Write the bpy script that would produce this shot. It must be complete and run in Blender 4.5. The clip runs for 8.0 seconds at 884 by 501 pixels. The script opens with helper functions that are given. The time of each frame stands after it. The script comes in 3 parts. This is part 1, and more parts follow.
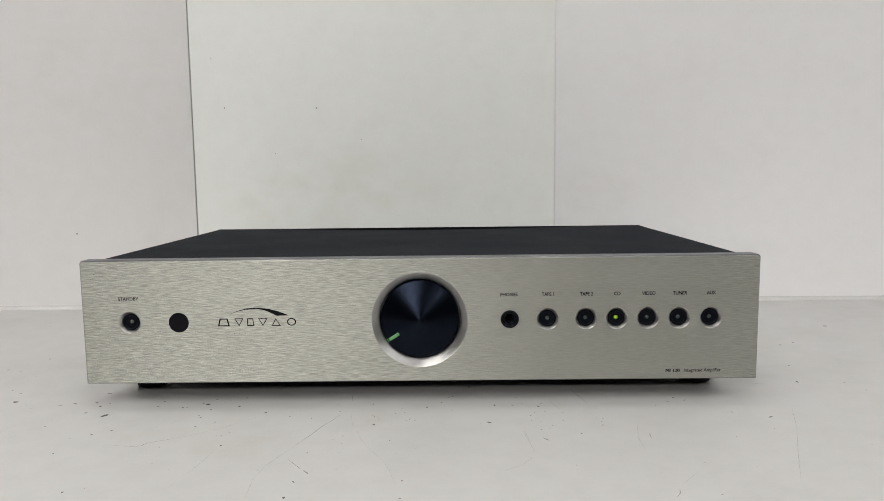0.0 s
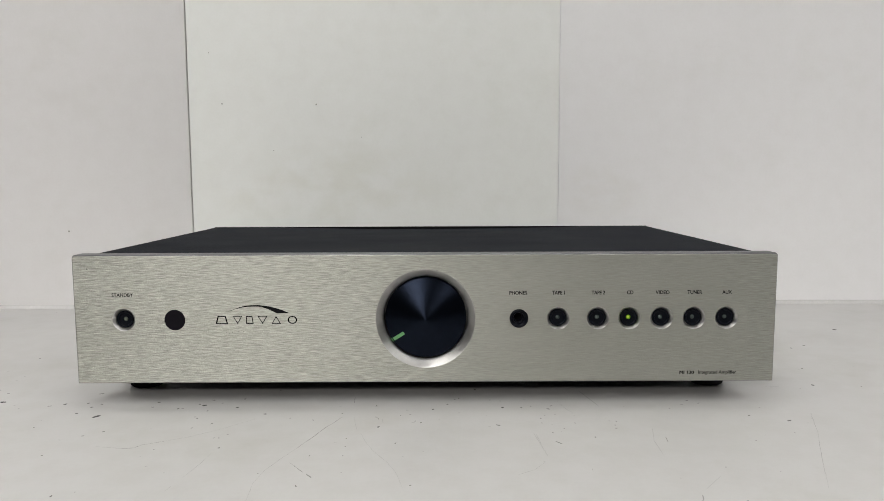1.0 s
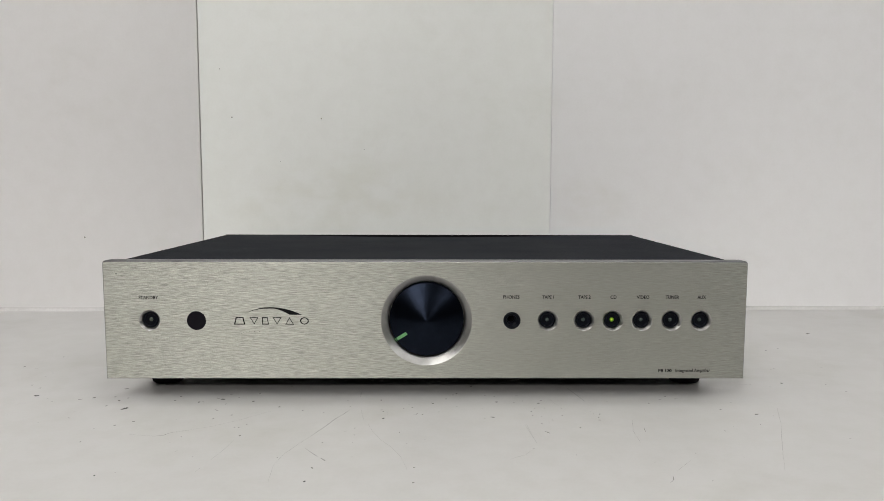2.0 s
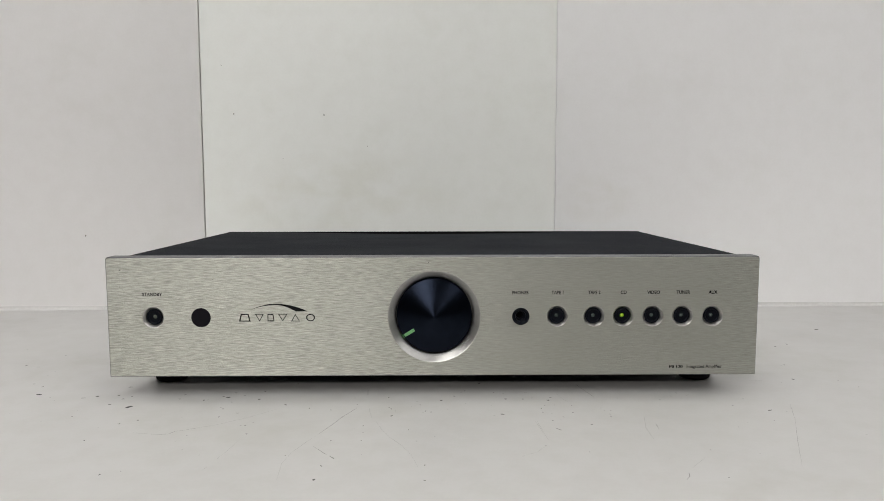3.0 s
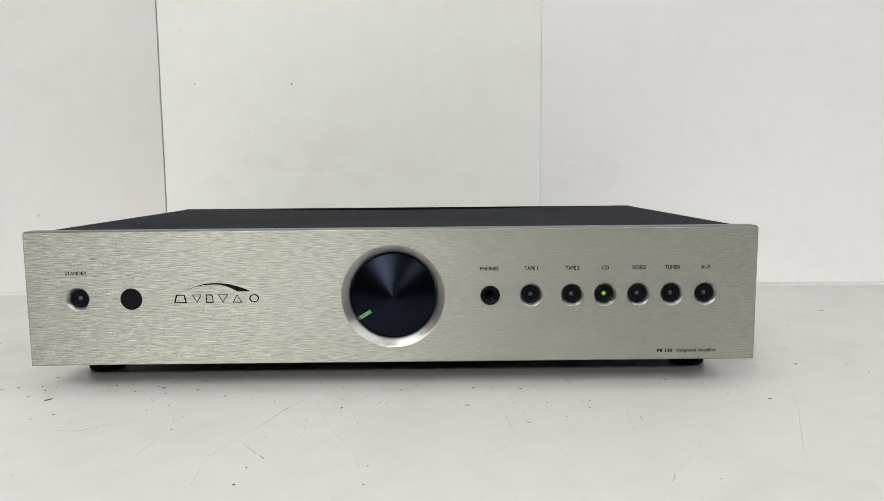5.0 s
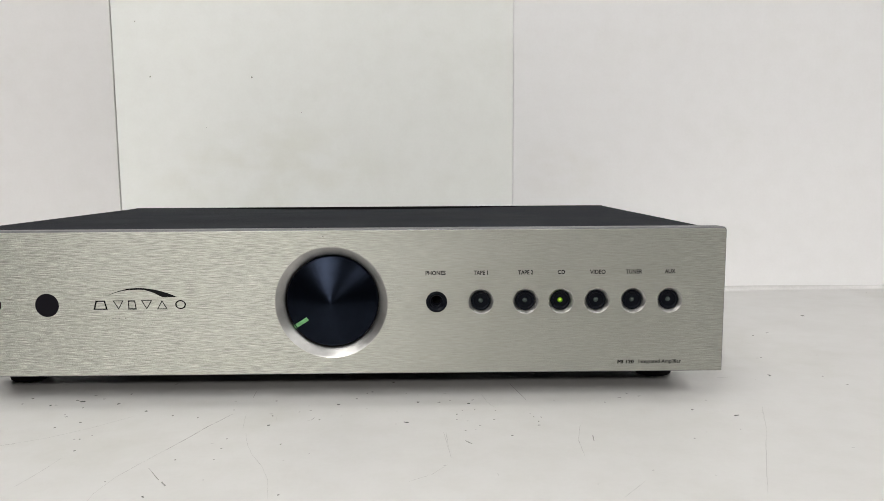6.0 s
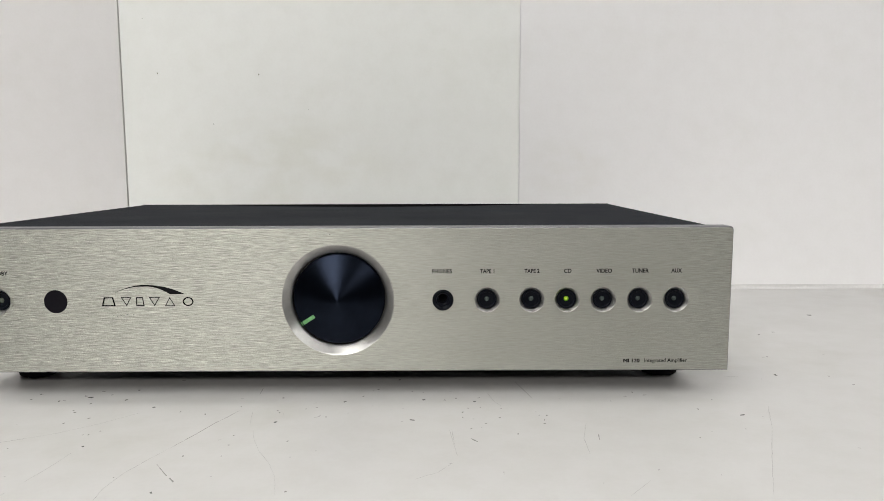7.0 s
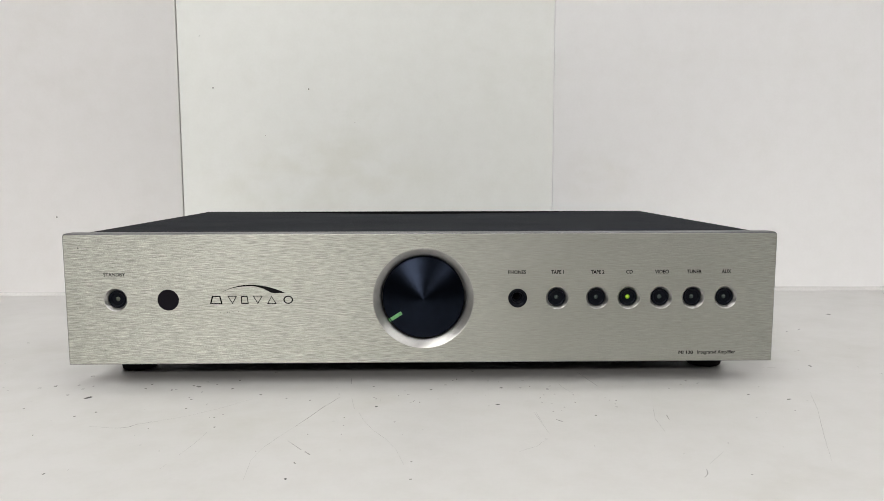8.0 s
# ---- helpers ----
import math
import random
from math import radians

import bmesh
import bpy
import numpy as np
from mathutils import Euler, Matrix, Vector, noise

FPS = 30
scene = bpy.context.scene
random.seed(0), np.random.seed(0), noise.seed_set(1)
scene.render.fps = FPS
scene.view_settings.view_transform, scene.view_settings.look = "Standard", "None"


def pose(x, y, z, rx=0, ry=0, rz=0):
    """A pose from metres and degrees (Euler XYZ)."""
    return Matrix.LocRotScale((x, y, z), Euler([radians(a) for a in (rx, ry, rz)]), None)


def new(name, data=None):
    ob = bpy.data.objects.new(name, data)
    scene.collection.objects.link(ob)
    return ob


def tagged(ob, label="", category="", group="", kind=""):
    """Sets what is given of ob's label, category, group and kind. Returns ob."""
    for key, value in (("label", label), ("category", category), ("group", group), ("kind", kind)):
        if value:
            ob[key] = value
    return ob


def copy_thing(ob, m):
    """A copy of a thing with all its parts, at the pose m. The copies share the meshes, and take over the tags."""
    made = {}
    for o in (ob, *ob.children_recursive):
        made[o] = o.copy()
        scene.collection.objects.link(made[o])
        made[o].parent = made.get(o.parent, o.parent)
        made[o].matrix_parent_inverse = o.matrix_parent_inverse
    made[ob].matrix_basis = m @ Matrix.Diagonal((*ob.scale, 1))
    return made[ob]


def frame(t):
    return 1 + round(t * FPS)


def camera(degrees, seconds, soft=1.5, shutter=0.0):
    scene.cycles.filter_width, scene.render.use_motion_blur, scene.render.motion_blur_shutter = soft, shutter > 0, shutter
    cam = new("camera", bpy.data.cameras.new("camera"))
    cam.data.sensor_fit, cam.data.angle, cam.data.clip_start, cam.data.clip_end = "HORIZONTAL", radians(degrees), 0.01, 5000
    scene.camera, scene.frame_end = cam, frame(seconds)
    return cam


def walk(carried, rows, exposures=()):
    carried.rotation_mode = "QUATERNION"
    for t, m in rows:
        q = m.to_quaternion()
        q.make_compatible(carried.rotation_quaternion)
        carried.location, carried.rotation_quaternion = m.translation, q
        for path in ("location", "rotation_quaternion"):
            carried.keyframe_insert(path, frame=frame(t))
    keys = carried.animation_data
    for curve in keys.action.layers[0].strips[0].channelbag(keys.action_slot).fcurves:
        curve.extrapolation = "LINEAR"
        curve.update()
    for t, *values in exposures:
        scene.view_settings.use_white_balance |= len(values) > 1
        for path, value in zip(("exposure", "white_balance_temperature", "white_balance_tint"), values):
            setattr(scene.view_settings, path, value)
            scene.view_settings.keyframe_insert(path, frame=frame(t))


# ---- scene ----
cam = camera(64.5, 8.0, soft=0.8)
PATH = [
    (0.0, 0.0188, -0.4436, 0.1485, 0.4131, -6.386, 0.6452),
    (0.2, 0.018, -0.4403, 0.1463, 0.3247, -6.2113, 0.5835),
    (0.5, 0.0153, -0.4327, 0.1434, 0.0959, -6.0364, 0.4589),
    (0.7, 0.0126, -0.4299, 0.141, 0.0021, -5.8764, 0.3396),
    (1.0, 0.01, -0.4288, 0.1408, -0.0937, -5.8967, 0.2118),
    (1.2, 0.0071, -0.4307, 0.1395, -0.1834, -5.896, 0.1037),
    (1.5, 0.0049, -0.4451, 0.1416, -0.2775, -5.6654, -0.0166),
    (1.7, 0.0066, -0.4594, 0.146, -0.3914, -5.525, -0.1211),
    (2.8, 0.0043, -0.4754, 0.1437, -0.6451, -5.2545, -0.0254),
    (3.0, 0.0007, -0.4631, 0.1422, -0.5856, -5.4027, 0.0736),
    (3.2, 0.0011, -0.4535, 0.1397, -0.5829, -5.5849, 0.1801),
    (3.5, 0.0015, -0.4453, 0.1389, -0.5868, -5.842, 0.2856),
    (3.7, 0.0014, -0.4411, 0.1387, -0.5807, -5.9898, 0.3523),
    (4.0, -0.0001, -0.4356, 0.1368, -0.5642, -6.1935, 0.3723),
    (4.2, -0.0007, -0.4326, 0.1353, -0.5801, -6.2957, 0.3778),
    (4.5, 0.0067, -0.4253, 0.1337, -0.4752, -6.451, 0.4011),
    (4.7, 0.0157, -0.4202, 0.1313, -0.475, -6.4362, 0.4629),
    (5.0, 0.0265, -0.4129, 0.1276, -0.4892, -6.4222, 0.4861),
    (5.2, 0.0335, -0.406, 0.1264, -0.6792, -6.358, 0.4847),
    (6.3, 0.0611, -0.3783, 0.1254, -0.6, -6.5613, 0.27),
    (6.5, 0.0617, -0.3785, 0.1256, -0.4774, -6.6859, 0.2549),
    (6.7, 0.0613, -0.379, 0.1249, -0.3565, -6.6696, 0.2014),
    (7.0, 0.0562, -0.3818, 0.1264, -0.25, -6.7075, 0.1516),
    (7.2, 0.0407, -0.3874, 0.1263, -0.3905, -6.6834, 0.1478),
    (7.5, 0.0193, -0.4003, 0.1261, -0.4846, -6.5378, 0.099),
    (7.7, 0.0105, -0.4113, 0.1281, -0.7043, -6.4026, 0.092),
    (8.0, 0.0039, -0.4249, 0.1298, -1.0504, -6.2116, 0.0879),
]
EXPOSURES = [(0.0, -0.26), (1.7, -0.29), (2.8, -0.31), (3.0, -0.31), (3.2, -0.31), (3.3, -0.22), (3.5, -0.07), (4.0, -0.03), (4.5, 0.00), (5.2, 0.02), (6.3, -0.01), (8.0, -0.03)]
walk(cam, [(t, pose(x, y, z, 90 + pitch, roll, yaw)) for t, x, y, z, yaw, pitch, roll in PATH], EXPOSURES)

# ---- light: a ceiling tube over the table, rows of ceiling panels and two windows in a closed room ----
CEILING = 1.85
TUBE_COLOUR = (1.0, 0.99, 0.965)
TUBES = [(0.0, 0.262, 8.2)]
PANELS = [(-0.98, -0.50, 1.5), (1.02, -0.50, 1.2), (-0.90, -1.2, 3.3), (-0.80, -1.9, 6.2), (-0.82, -2.6, 12.0),
          (2.10, -1.2, 3.4), (2.10, -2.2, 7.5)]
WINDOWS = [(-1.75, -0.35, 1.42, 1.85, 54.0), (0.90, 2.1, 1.42, 1.85, 13.0)]
SKY_COLOUR = (1.0, 0.965, 0.92)
world = bpy.data.worlds.new("room_world")
scene.world = world
world.use_nodes = True
world.node_tree.nodes["Background"].inputs["Color"].default_value = (0.75, 0.745, 0.73, 1)
world.node_tree.nodes["Background"].inputs["Strength"].default_value = 1.0


# ---- materials ----
def material(name):
    m = bpy.data.materials.new(name)
    m.use_nodes = True
    t = m.node_tree
    return m, t, t.nodes["Principled BSDF"]


def coords(t, scale=(1, 1, 1)):
    c = t.nodes.new("ShaderNodeTexCoord")
    m = t.nodes.new("ShaderNodeMapping")
    m.inputs["Scale"].default_value = scale
    t.links.new(c.outputs["Object"], m.inputs["Vector"])
    return m.outputs["Vector"]


def noise_tex(t, vector, scale, detail=3.0, rough=0.55):
    n = t.nodes.new("ShaderNodeTexNoise")
    n.inputs["Scale"].default_value = scale
    n.inputs["Detail"].default_value = detail
    n.inputs["Roughness"].default_value = rough
    t.links.new(vector, n.inputs["Vector"])
    return n.outputs["Fac"]


def ramp(t, fac, stops):
    r = t.nodes.new("ShaderNodeValToRGB")
    while len(r.color_ramp.elements) < len(stops):
        r.color_ramp.elements.new(0.5)
    for e, (p, c) in zip(r.color_ramp.elements, stops):
        e.position = p
        e.color = (*c, 1) if len(c) == 3 else c
    t.links.new(fac, r.inputs["Fac"])
    return r.outputs["Color"]


def spread(t, fac, a, b, lo=0.3, hi=0.7):
    r = t.nodes.new("ShaderNodeMapRange")
    for k, v in (("From Min", lo), ("From Max", hi), ("To Min", a), ("To Max", b)):
        r.inputs[k].default_value = v
    t.links.new(fac, r.inputs["Value"])
    return r.outputs["Result"]


def mixed(t, a, b, fac=1.0, mode="MULTIPLY"):
    m = t.nodes.new("ShaderNodeMix")
    m.data_type, m.blend_type = "RGBA", mode
    if isinstance(fac, float):
        m.inputs["Factor"].default_value = fac
    else:
        t.links.new(fac, m.inputs["Factor"])
    for k, v in (("A", a), ("B", b)):
        sock = [s for s in m.inputs if s.name == k and s.type == "RGBA"][0]
        if isinstance(v, tuple):
            sock.default_value = (*v, 1)
        else:
            t.links.new(v, sock)
    return [s for s in m.outputs if s.type == "RGBA"][0]


def relief(t, b, height, strength, distance):
    n = t.nodes.new("ShaderNodeBump")
    n.inputs["Strength"].default_value = strength
    n.inputs["Distance"].default_value = distance
    t.links.new(height, n.inputs["Height"])
    t.links.new(n.outputs["Normal"], b.inputs["Normal"])


def plain(name, colour, rough=0.5, metal=0.0, emit=0.0, grain=0.0, size=900.0, spec=0.5):
    m, t, b = material(name)
    b.inputs["Base Color"].default_value = (*colour, 1)
    b.inputs["Roughness"].default_value = rough
    b.inputs["Metallic"].default_value = metal
    b.inputs["Specular IOR Level"].default_value = spec
    if emit:
        b.inputs["Emission Color"].default_value = (*colour, 1)
        b.inputs["Emission Strength"].default_value = emit
    if grain:
        v = coords(t)
        f = noise_tex(t, v, size, 4)
        g = noise_tex(t, v, size / 30, 3)
        c = mixed(t, ramp(t, f, [(0.3, tuple(x * (1 - grain) for x in colour)), (0.7, tuple(min(1, x * (1 + grain)) for x in colour))]),
                  ramp(t, g, [(0.3, (0.88, 0.88, 0.88)), (0.7, (1, 1, 1))]), 1.0)
        t.links.new(c, b.inputs["Base Color"])
        t.links.new(spread(t, f, rough * 0.85, min(1, rough * 1.15)), b.inputs["Roughness"])
        relief(t, b, f, 0.25, 0.0003)
    return m


def brushed_metal():
    """Satin silver faceplate, brushed along x; evener reflection round the keys is painted in as weaker grain."""
    m, t, b = material("brushed_aluminium")
    long = noise_tex(t, coords(t, (110, 110, 2100)), 1.0, 2, 0.55)
    fine = noise_tex(t, coords(t, (150, 150, 3300)), 1.0, 3, 0.65)
    cloud = noise_tex(t, coords(t, (1, 1, 2)), 16.0, 3, 0.5)
    # Painted sheen: grain colour flattens here, as if reflections were even.
    sheen_mask = t.nodes.new("ShaderNodeTexGradient")
    sheen_mask.gradient_type = "SPHERICAL"
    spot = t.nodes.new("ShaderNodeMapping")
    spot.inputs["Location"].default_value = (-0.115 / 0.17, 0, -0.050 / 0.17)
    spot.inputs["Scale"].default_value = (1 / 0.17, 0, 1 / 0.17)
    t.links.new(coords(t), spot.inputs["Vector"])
    t.links.new(spot.outputs["Vector"], sheen_mask.inputs["Vector"])
    even = spread(t, sheen_mask.outputs["Fac"], 0.0, 0.72, 0.15, 0.6)
    grain = mixed(t, ramp(t, long, [(0.34, (0.80, 0.80, 0.798)), (0.5, (1, 1, 1)), (0.66, (1.19, 1.19, 1.192))]),
                  ramp(t, fine, [(0.36, (0.68, 0.68, 0.68)), (0.64, (1.15, 1.15, 1.15))]))
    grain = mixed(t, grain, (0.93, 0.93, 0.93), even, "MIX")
    c = mixed(t, grain, (0.446, 0.448, 0.404))
    c = mixed(t, c, ramp(t, cloud, [(0.3, (0.95, 0.95, 0.94)), (0.7, (1, 1, 1))]))
    t.links.new(c, b.inputs["Base Color"])
    b.inputs["Metallic"].default_value = 1.0
    t.links.new(spread(t, long, 0.41, 0.49), b.inputs["Roughness"])
    b.inputs["Anisotropic"].default_value = 0.93
    tan = t.nodes.new("ShaderNodeCombineXYZ")
    tan.inputs["Z"].default_value = 1.0
    t.links.new(tan.outputs["Vector"], b.inputs["Tangent"])
    add = t.nodes.new("ShaderNodeMath")
    add.operation = "ADD"
    t.links.new(long, add.inputs[0])
    t.links.new(fine, add.inputs[1])
    relief(t, b, add.outputs["Value"], 1.0, 0.00015)
    return m


def turned_metal(name, colour, rough, aniso, rings):
    """Metal turned on a lathe about the y axis through the part's own origin."""
    m, t, b = material(name)
    wave = t.nodes.new("ShaderNodeTexWave")
    wave.wave_type, wave.rings_direction = "RINGS", "Y"
    wave.inputs["Scale"].default_value = rings
    wave.inputs["Distortion"].default_value = 1.2
    t.links.new(coords(t), wave.inputs["Vector"])
    v = coords(t)
    f = noise_tex(t, v, 160, 4)
    c = mixed(t, ramp(t, f, [(0.25, tuple(x * 0.85 for x in colour)), (0.75, tuple(min(1, x * 1.1) for x in colour))]),
              ramp(t, wave.outputs["Fac"], [(0.0, (0.94, 0.94, 0.94)), (1.0, (1, 1, 1))]))
    t.links.new(c, b.inputs["Base Color"])
    b.inputs["Metallic"].default_value = 1.0
    b.inputs["Roughness"].default_value = rough
    b.inputs["Anisotropic"].default_value = aniso
    tan = t.nodes.new("ShaderNodeTangent")
    tan.direction_type, tan.axis = "RADIAL", "Y"
    b.inputs["Anisotropic Rotation"].default_value = 0.25
    t.links.new(tan.outputs["Tangent"], b.inputs["Tangent"])
    relief(t, b, wave.outputs["Fac"], 0.05, 0.0001)
    return m


def white_board(name, colour, rough, stain, patch=None):
    """White laminate with faint clouding, yellowed smears and fine orange-peel relief."""
    m, t, b = material(name)
    v = coords(t)
    cloud = noise_tex(t, v, 4.5, 4, 0.55)
    smear = noise_tex(t, coords(t, (1.0, 1.0, 1.2)), 9.0, 5, 0.6)
    grit = noise_tex(t, v, 420, 2, 0.6)
    c = mixed(t, colour, ramp(t, cloud, [(0.3, (1 - 0.5 * stain,) * 3), (0.7, (1, 1, 1))]))
    c = mixed(t, c, ramp(t, smear, [(0.55, (1, 1, 1)), (0.78, (1 - stain, 1 - stain, 1 - 1.35 * stain))]))
    c = mixed(t, c, ramp(t, grit, [(0.25, (0.985, 0.985, 0.985)), (0.6, (1, 1, 1))]))
    blotch = noise_tex(t, v, 55.0, 4, 0.6)
    c = mixed(t, c, ramp(t, blotch, [(0.35, (1 - 0.4 * stain, 1 - 0.42 * stain, 1 - 0.5 * stain)), (0.6, (1, 1, 1))]))
    if patch:
        x, z, w, h = patch
        g = t.nodes.new("ShaderNodeTexGradient")
        g.gradient_type = "SPHERICAL"
        m2 = t.nodes.new("ShaderNodeMapping")
        m2.inputs["Location"].default_value = (-x / w, 0, -z / h)
        m2.inputs["Scale"].default_value = (1 / w, 0, 1 / h)
        t.links.new(v, m2.inputs["Vector"])
        t.links.new(m2.outputs["Vector"], g.inputs["Vector"])
        rub = noise_tex(t, coords(t, (1.0, 1.0, 1.6)), 17.0, 3, 0.5)
        both = t.nodes.new("ShaderNodeMath")
        both.operation = "MULTIPLY"
        t.links.new(spread(t, g.outputs["Fac"], 0.0, 1.0, 0.0, 0.55), both.inputs[0])
        t.links.new(spread(t, rub, 0.0, 1.0, 0.42, 0.62), both.inputs[1])
        c = mixed(t, c, (0.95, 0.945, 0.92), both.outputs["Value"])
    t.links.new(c, b.inputs["Base Color"])
    t.links.new(spread(t, smear, rough * 0.85, rough * 1.2), b.inputs["Roughness"])
    relief(t, b, noise_tex(t, v, 260, 3), 0.06, 0.0004)
    return m


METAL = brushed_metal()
BOWL = turned_metal("turned_aluminium", (0.54, 0.533, 0.518), 0.40, 0.0, 900)
KNOB = turned_metal("black_anodised", (0.0118, 0.0153, 0.0248), 0.34, 0.78, 2600)
# Top and side edges of the faceplate, a darker grey than its front.
EDGE = plain("grey_edge", (0.17, 0.17, 0.178), 0.42, 1.0, grain=0.06, size=1500)
def dusty_black():
    """Powder coat with a dull sheen, hand smears and stray pale dust."""
    m, t, b = material("black_powder_coat")
    v = coords(t)
    smear = noise_tex(t, coords(t, (1.0, 1.3, 1.0)), 13.0, 4, 0.6)
    grit = noise_tex(t, v, 1700, 3)
    dust = noise_tex(t, v, 330, 2, 0.4)
    c = mixed(t, ramp(t, grit, [(0.3, (0.0055, 0.0065, 0.0095)), (0.7, (0.009, 0.011, 0.0155))]), ramp(t, smear, [(0.3, (0.88, 0.88, 0.88)), (0.7, (1, 1, 1))]))
    c = mixed(t, c, (0.10, 0.10, 0.10), spread(t, dust, 0.0, 0.8, 0.745, 0.80), "MIX")
    t.links.new(c, b.inputs["Base Color"])
    t.links.new(spread(t, smear, 0.66, 0.76), b.inputs["Roughness"])
    b.inputs["Specular IOR Level"].default_value = 0.06
    b.inputs["Specular Tint"].default_value = (0.82, 0.88, 1.0, 1)
    relief(t, b, grit, 0.3, 0.0003)
    return m


COVER = dusty_black()
BLACK = plain("black_steel", (0.006, 0.006, 0.007), 0.7, grain=0.2, spec=0.06)
RUBBER = plain("black_rubber", (0.010, 0.010, 0.011), 0.8, grain=0.2, size=700, spec=0.12)
GLOSS = plain("black_plastic", (0.005, 0.006, 0.009), 0.30, spec=0.07)
WINDOW = plain("smoked_window", (0.006, 0.005, 0.008), 0.4, spec=0.12)
INK = plain("black_ink", (0.006, 0.006, 0.007), 0.8, spec=0.1)
GREEN = plain("green_paint", (0.145, 0.37, 0.15), 0.45, grain=0.2)
LENS = plain("unlit_lens", (0.045, 0.06, 0.057), 0.25)
AMBER = plain("dim_lens", (0.085, 0.10, 0.078), 0.25)


def lit_lens():
    """A green lens with its small yellow die shining through."""
    m, t, b = material("lit_lens")
    g = t.nodes.new("ShaderNodeTexGradient")
    g.gradient_type = "SPHERICAL"
    die = t.nodes.new("ShaderNodeMapping")
    die.inputs["Location"].default_value = (0.0003 / 0.0015, -0.0025 / 0.0015, -0.0003 / 0.0015)
    die.inputs["Scale"].default_value = (1 / 0.0015,) * 3
    t.links.new(coords(t), die.inputs["Vector"])
    t.links.new(die.outputs["Vector"], g.inputs["Vector"])
    c = ramp(t, g.outputs["Fac"], [(0.15, (0.10, 0.30, 0.004)), (0.45, (0.36, 0.62, 0.012)), (0.8, (0.95, 0.95, 0.12))])
    b.inputs["Base Color"].default_value = (0.10, 0.20, 0.01, 1)
    b.inputs["Roughness"].default_value = 0.3
    t.links.new(c, b.inputs["Emission Color"])
    b.inputs["Emission Strength"].default_value = 0.42
    return m


LIT = lit_lens()
BOARD = white_board("white_melamine", (0.87, 0.865, 0.871), 0.42, 0.04, (0.186, 0.128, 0.045, 0.035))
CREAM = white_board("yellowed_melamine", (0.79, 0.777, 0.775), 0.42, 0.05)
STAINED = white_board("rubbed_melamine", (0.908, 0.921, 0.896), 0.42, 0.05, (-0.11, 0.13, 0.16, 0.06))
TABLE = white_board("white_laminate", (0.525, 0.518, 0.508), 0.36, 0.10)
BEAD_GREY = plain("grey_bead", (0.56, 0.553, 0.545), 0.6, grain=0.08, size=500)
VOID = plain("dark_gap", (0.10, 0.10, 0.10), 0.9)
CHIP = plain("dark_chip", (0.065, 0.063, 0.063), 0.8, grain=0.5)
FLECK = plain("grey_fleck", (0.20, 0.19, 0.18), 0.8)
NICK = plain("grey_nick", (0.225, 0.22, 0.213), 0.8, grain=0.4)
FAINT = plain("faint_scratch", (0.415, 0.41, 0.40), 0.7, grain=0.25)
SCRATCH = plain("grey_scratch", (0.27, 0.266, 0.258), 0.8, grain=0.25)
PAINT = white_board("wall_paint", (0.15, 0.148, 0.143), 0.8, 0.04)
FLOOR = white_board("grey_floor", (0.08, 0.078, 0.075), 0.55, 0.12)
GLASS, _tree, _node = material("window_glass")
_node.inputs["Transmission Weight"].default_value = 1.0
_node.inputs["Roughness"].default_value = 0.0
TUBE = plain("lamp_tube", TUBE_COLOUR, 0.4, emit=3.0)
ENAMEL = plain("white_enamel", (0.8, 0.8, 0.79), 0.4, grain=0.03)


# ---- mesh helpers ----
def finish(name, bm, mat, sharp=32.0):
    bmesh.ops.recalc_face_normals(bm, faces=bm.faces)
    for f in bm.faces:
        f.smooth = True
    for e in bm.edges:
        if len(e.link_faces) == 2 and e.calc_face_angle(0) > radians(sharp):
            e.smooth = False
    me = bpy.data.meshes.new(name)
    bm.to_mesh(me)
    bm.free()
    me.materials.append(mat)
    return me


def thing(name, bm, mat, label, category, kind="", group=""):
    return tagged(new(name, finish(name, bm, mat)), label, category, group, kind)


def holder(name, place, label, category, group=""):
    ob = new(name)
    ob.empty_display_size = 0.05
    ob.location = place
    return tagged(ob, label, category, group)


def part(name, bm, mat, parent, label="", at=(0, 0, 0), kind=""):
    """A mesh under a thing or a part; at: its origin, from its parent's."""
    me = bm if isinstance(bm, bpy.types.Mesh) else finish(name, bm, mat)
    ob = new(name, me)
    ob.parent = parent
    ob.location = at
    return tagged(ob, label, kind=kind)


def box(x0, x1, y0, y1, z0, z1, bevel=0.0, segments=2):
    bm = bmesh.new()
    bmesh.ops.create_cube(bm, size=1.0)
    for v in bm.verts:
        v.co = Vector((x0 if v.co.x < 0 else x1, y0 if v.co.y < 0 else y1, z0 if v.co.z < 0 else z1))
    if bevel:
        bmesh.ops.bevel(bm, geom=list(bm.edges), offset=bevel, segments=segments, profile=0.5, affect="EDGES")
    return bm


def lathe(profile, n=48):
    """A surface of revolution about y; profile: (radius, y) from first to last, a radius of 0 closes it."""
    bm = bmesh.new()
    rings = []
    for r, y in profile:
        if r <= 0:
            rings.append([bm.verts.new((0, y, 0))])
        else:
            rings.append([bm.verts.new((r * math.cos(2 * math.pi * i / n), y, r * math.sin(2 * math.pi * i / n))) for i in range(n)])
    for a, b in zip(rings, rings[1:]):
        for i in range(n):
            j = (i + 1) % n
            q = [a[i % len(a)], a[j % len(a)], b[j % len(b)], b[i % len(b)]]
            q = list(dict.fromkeys(q))
            if len(q) > 2:
                bm.faces.new(q)
    return bm


def upright(profile, n=32):
    """The same about z; profile: (radius, z)."""
    bm = lathe(profile, n)
    for v in bm.verts:
        v.co = Vector((v.co.x, v.co.z, v.co.y))
    return bm


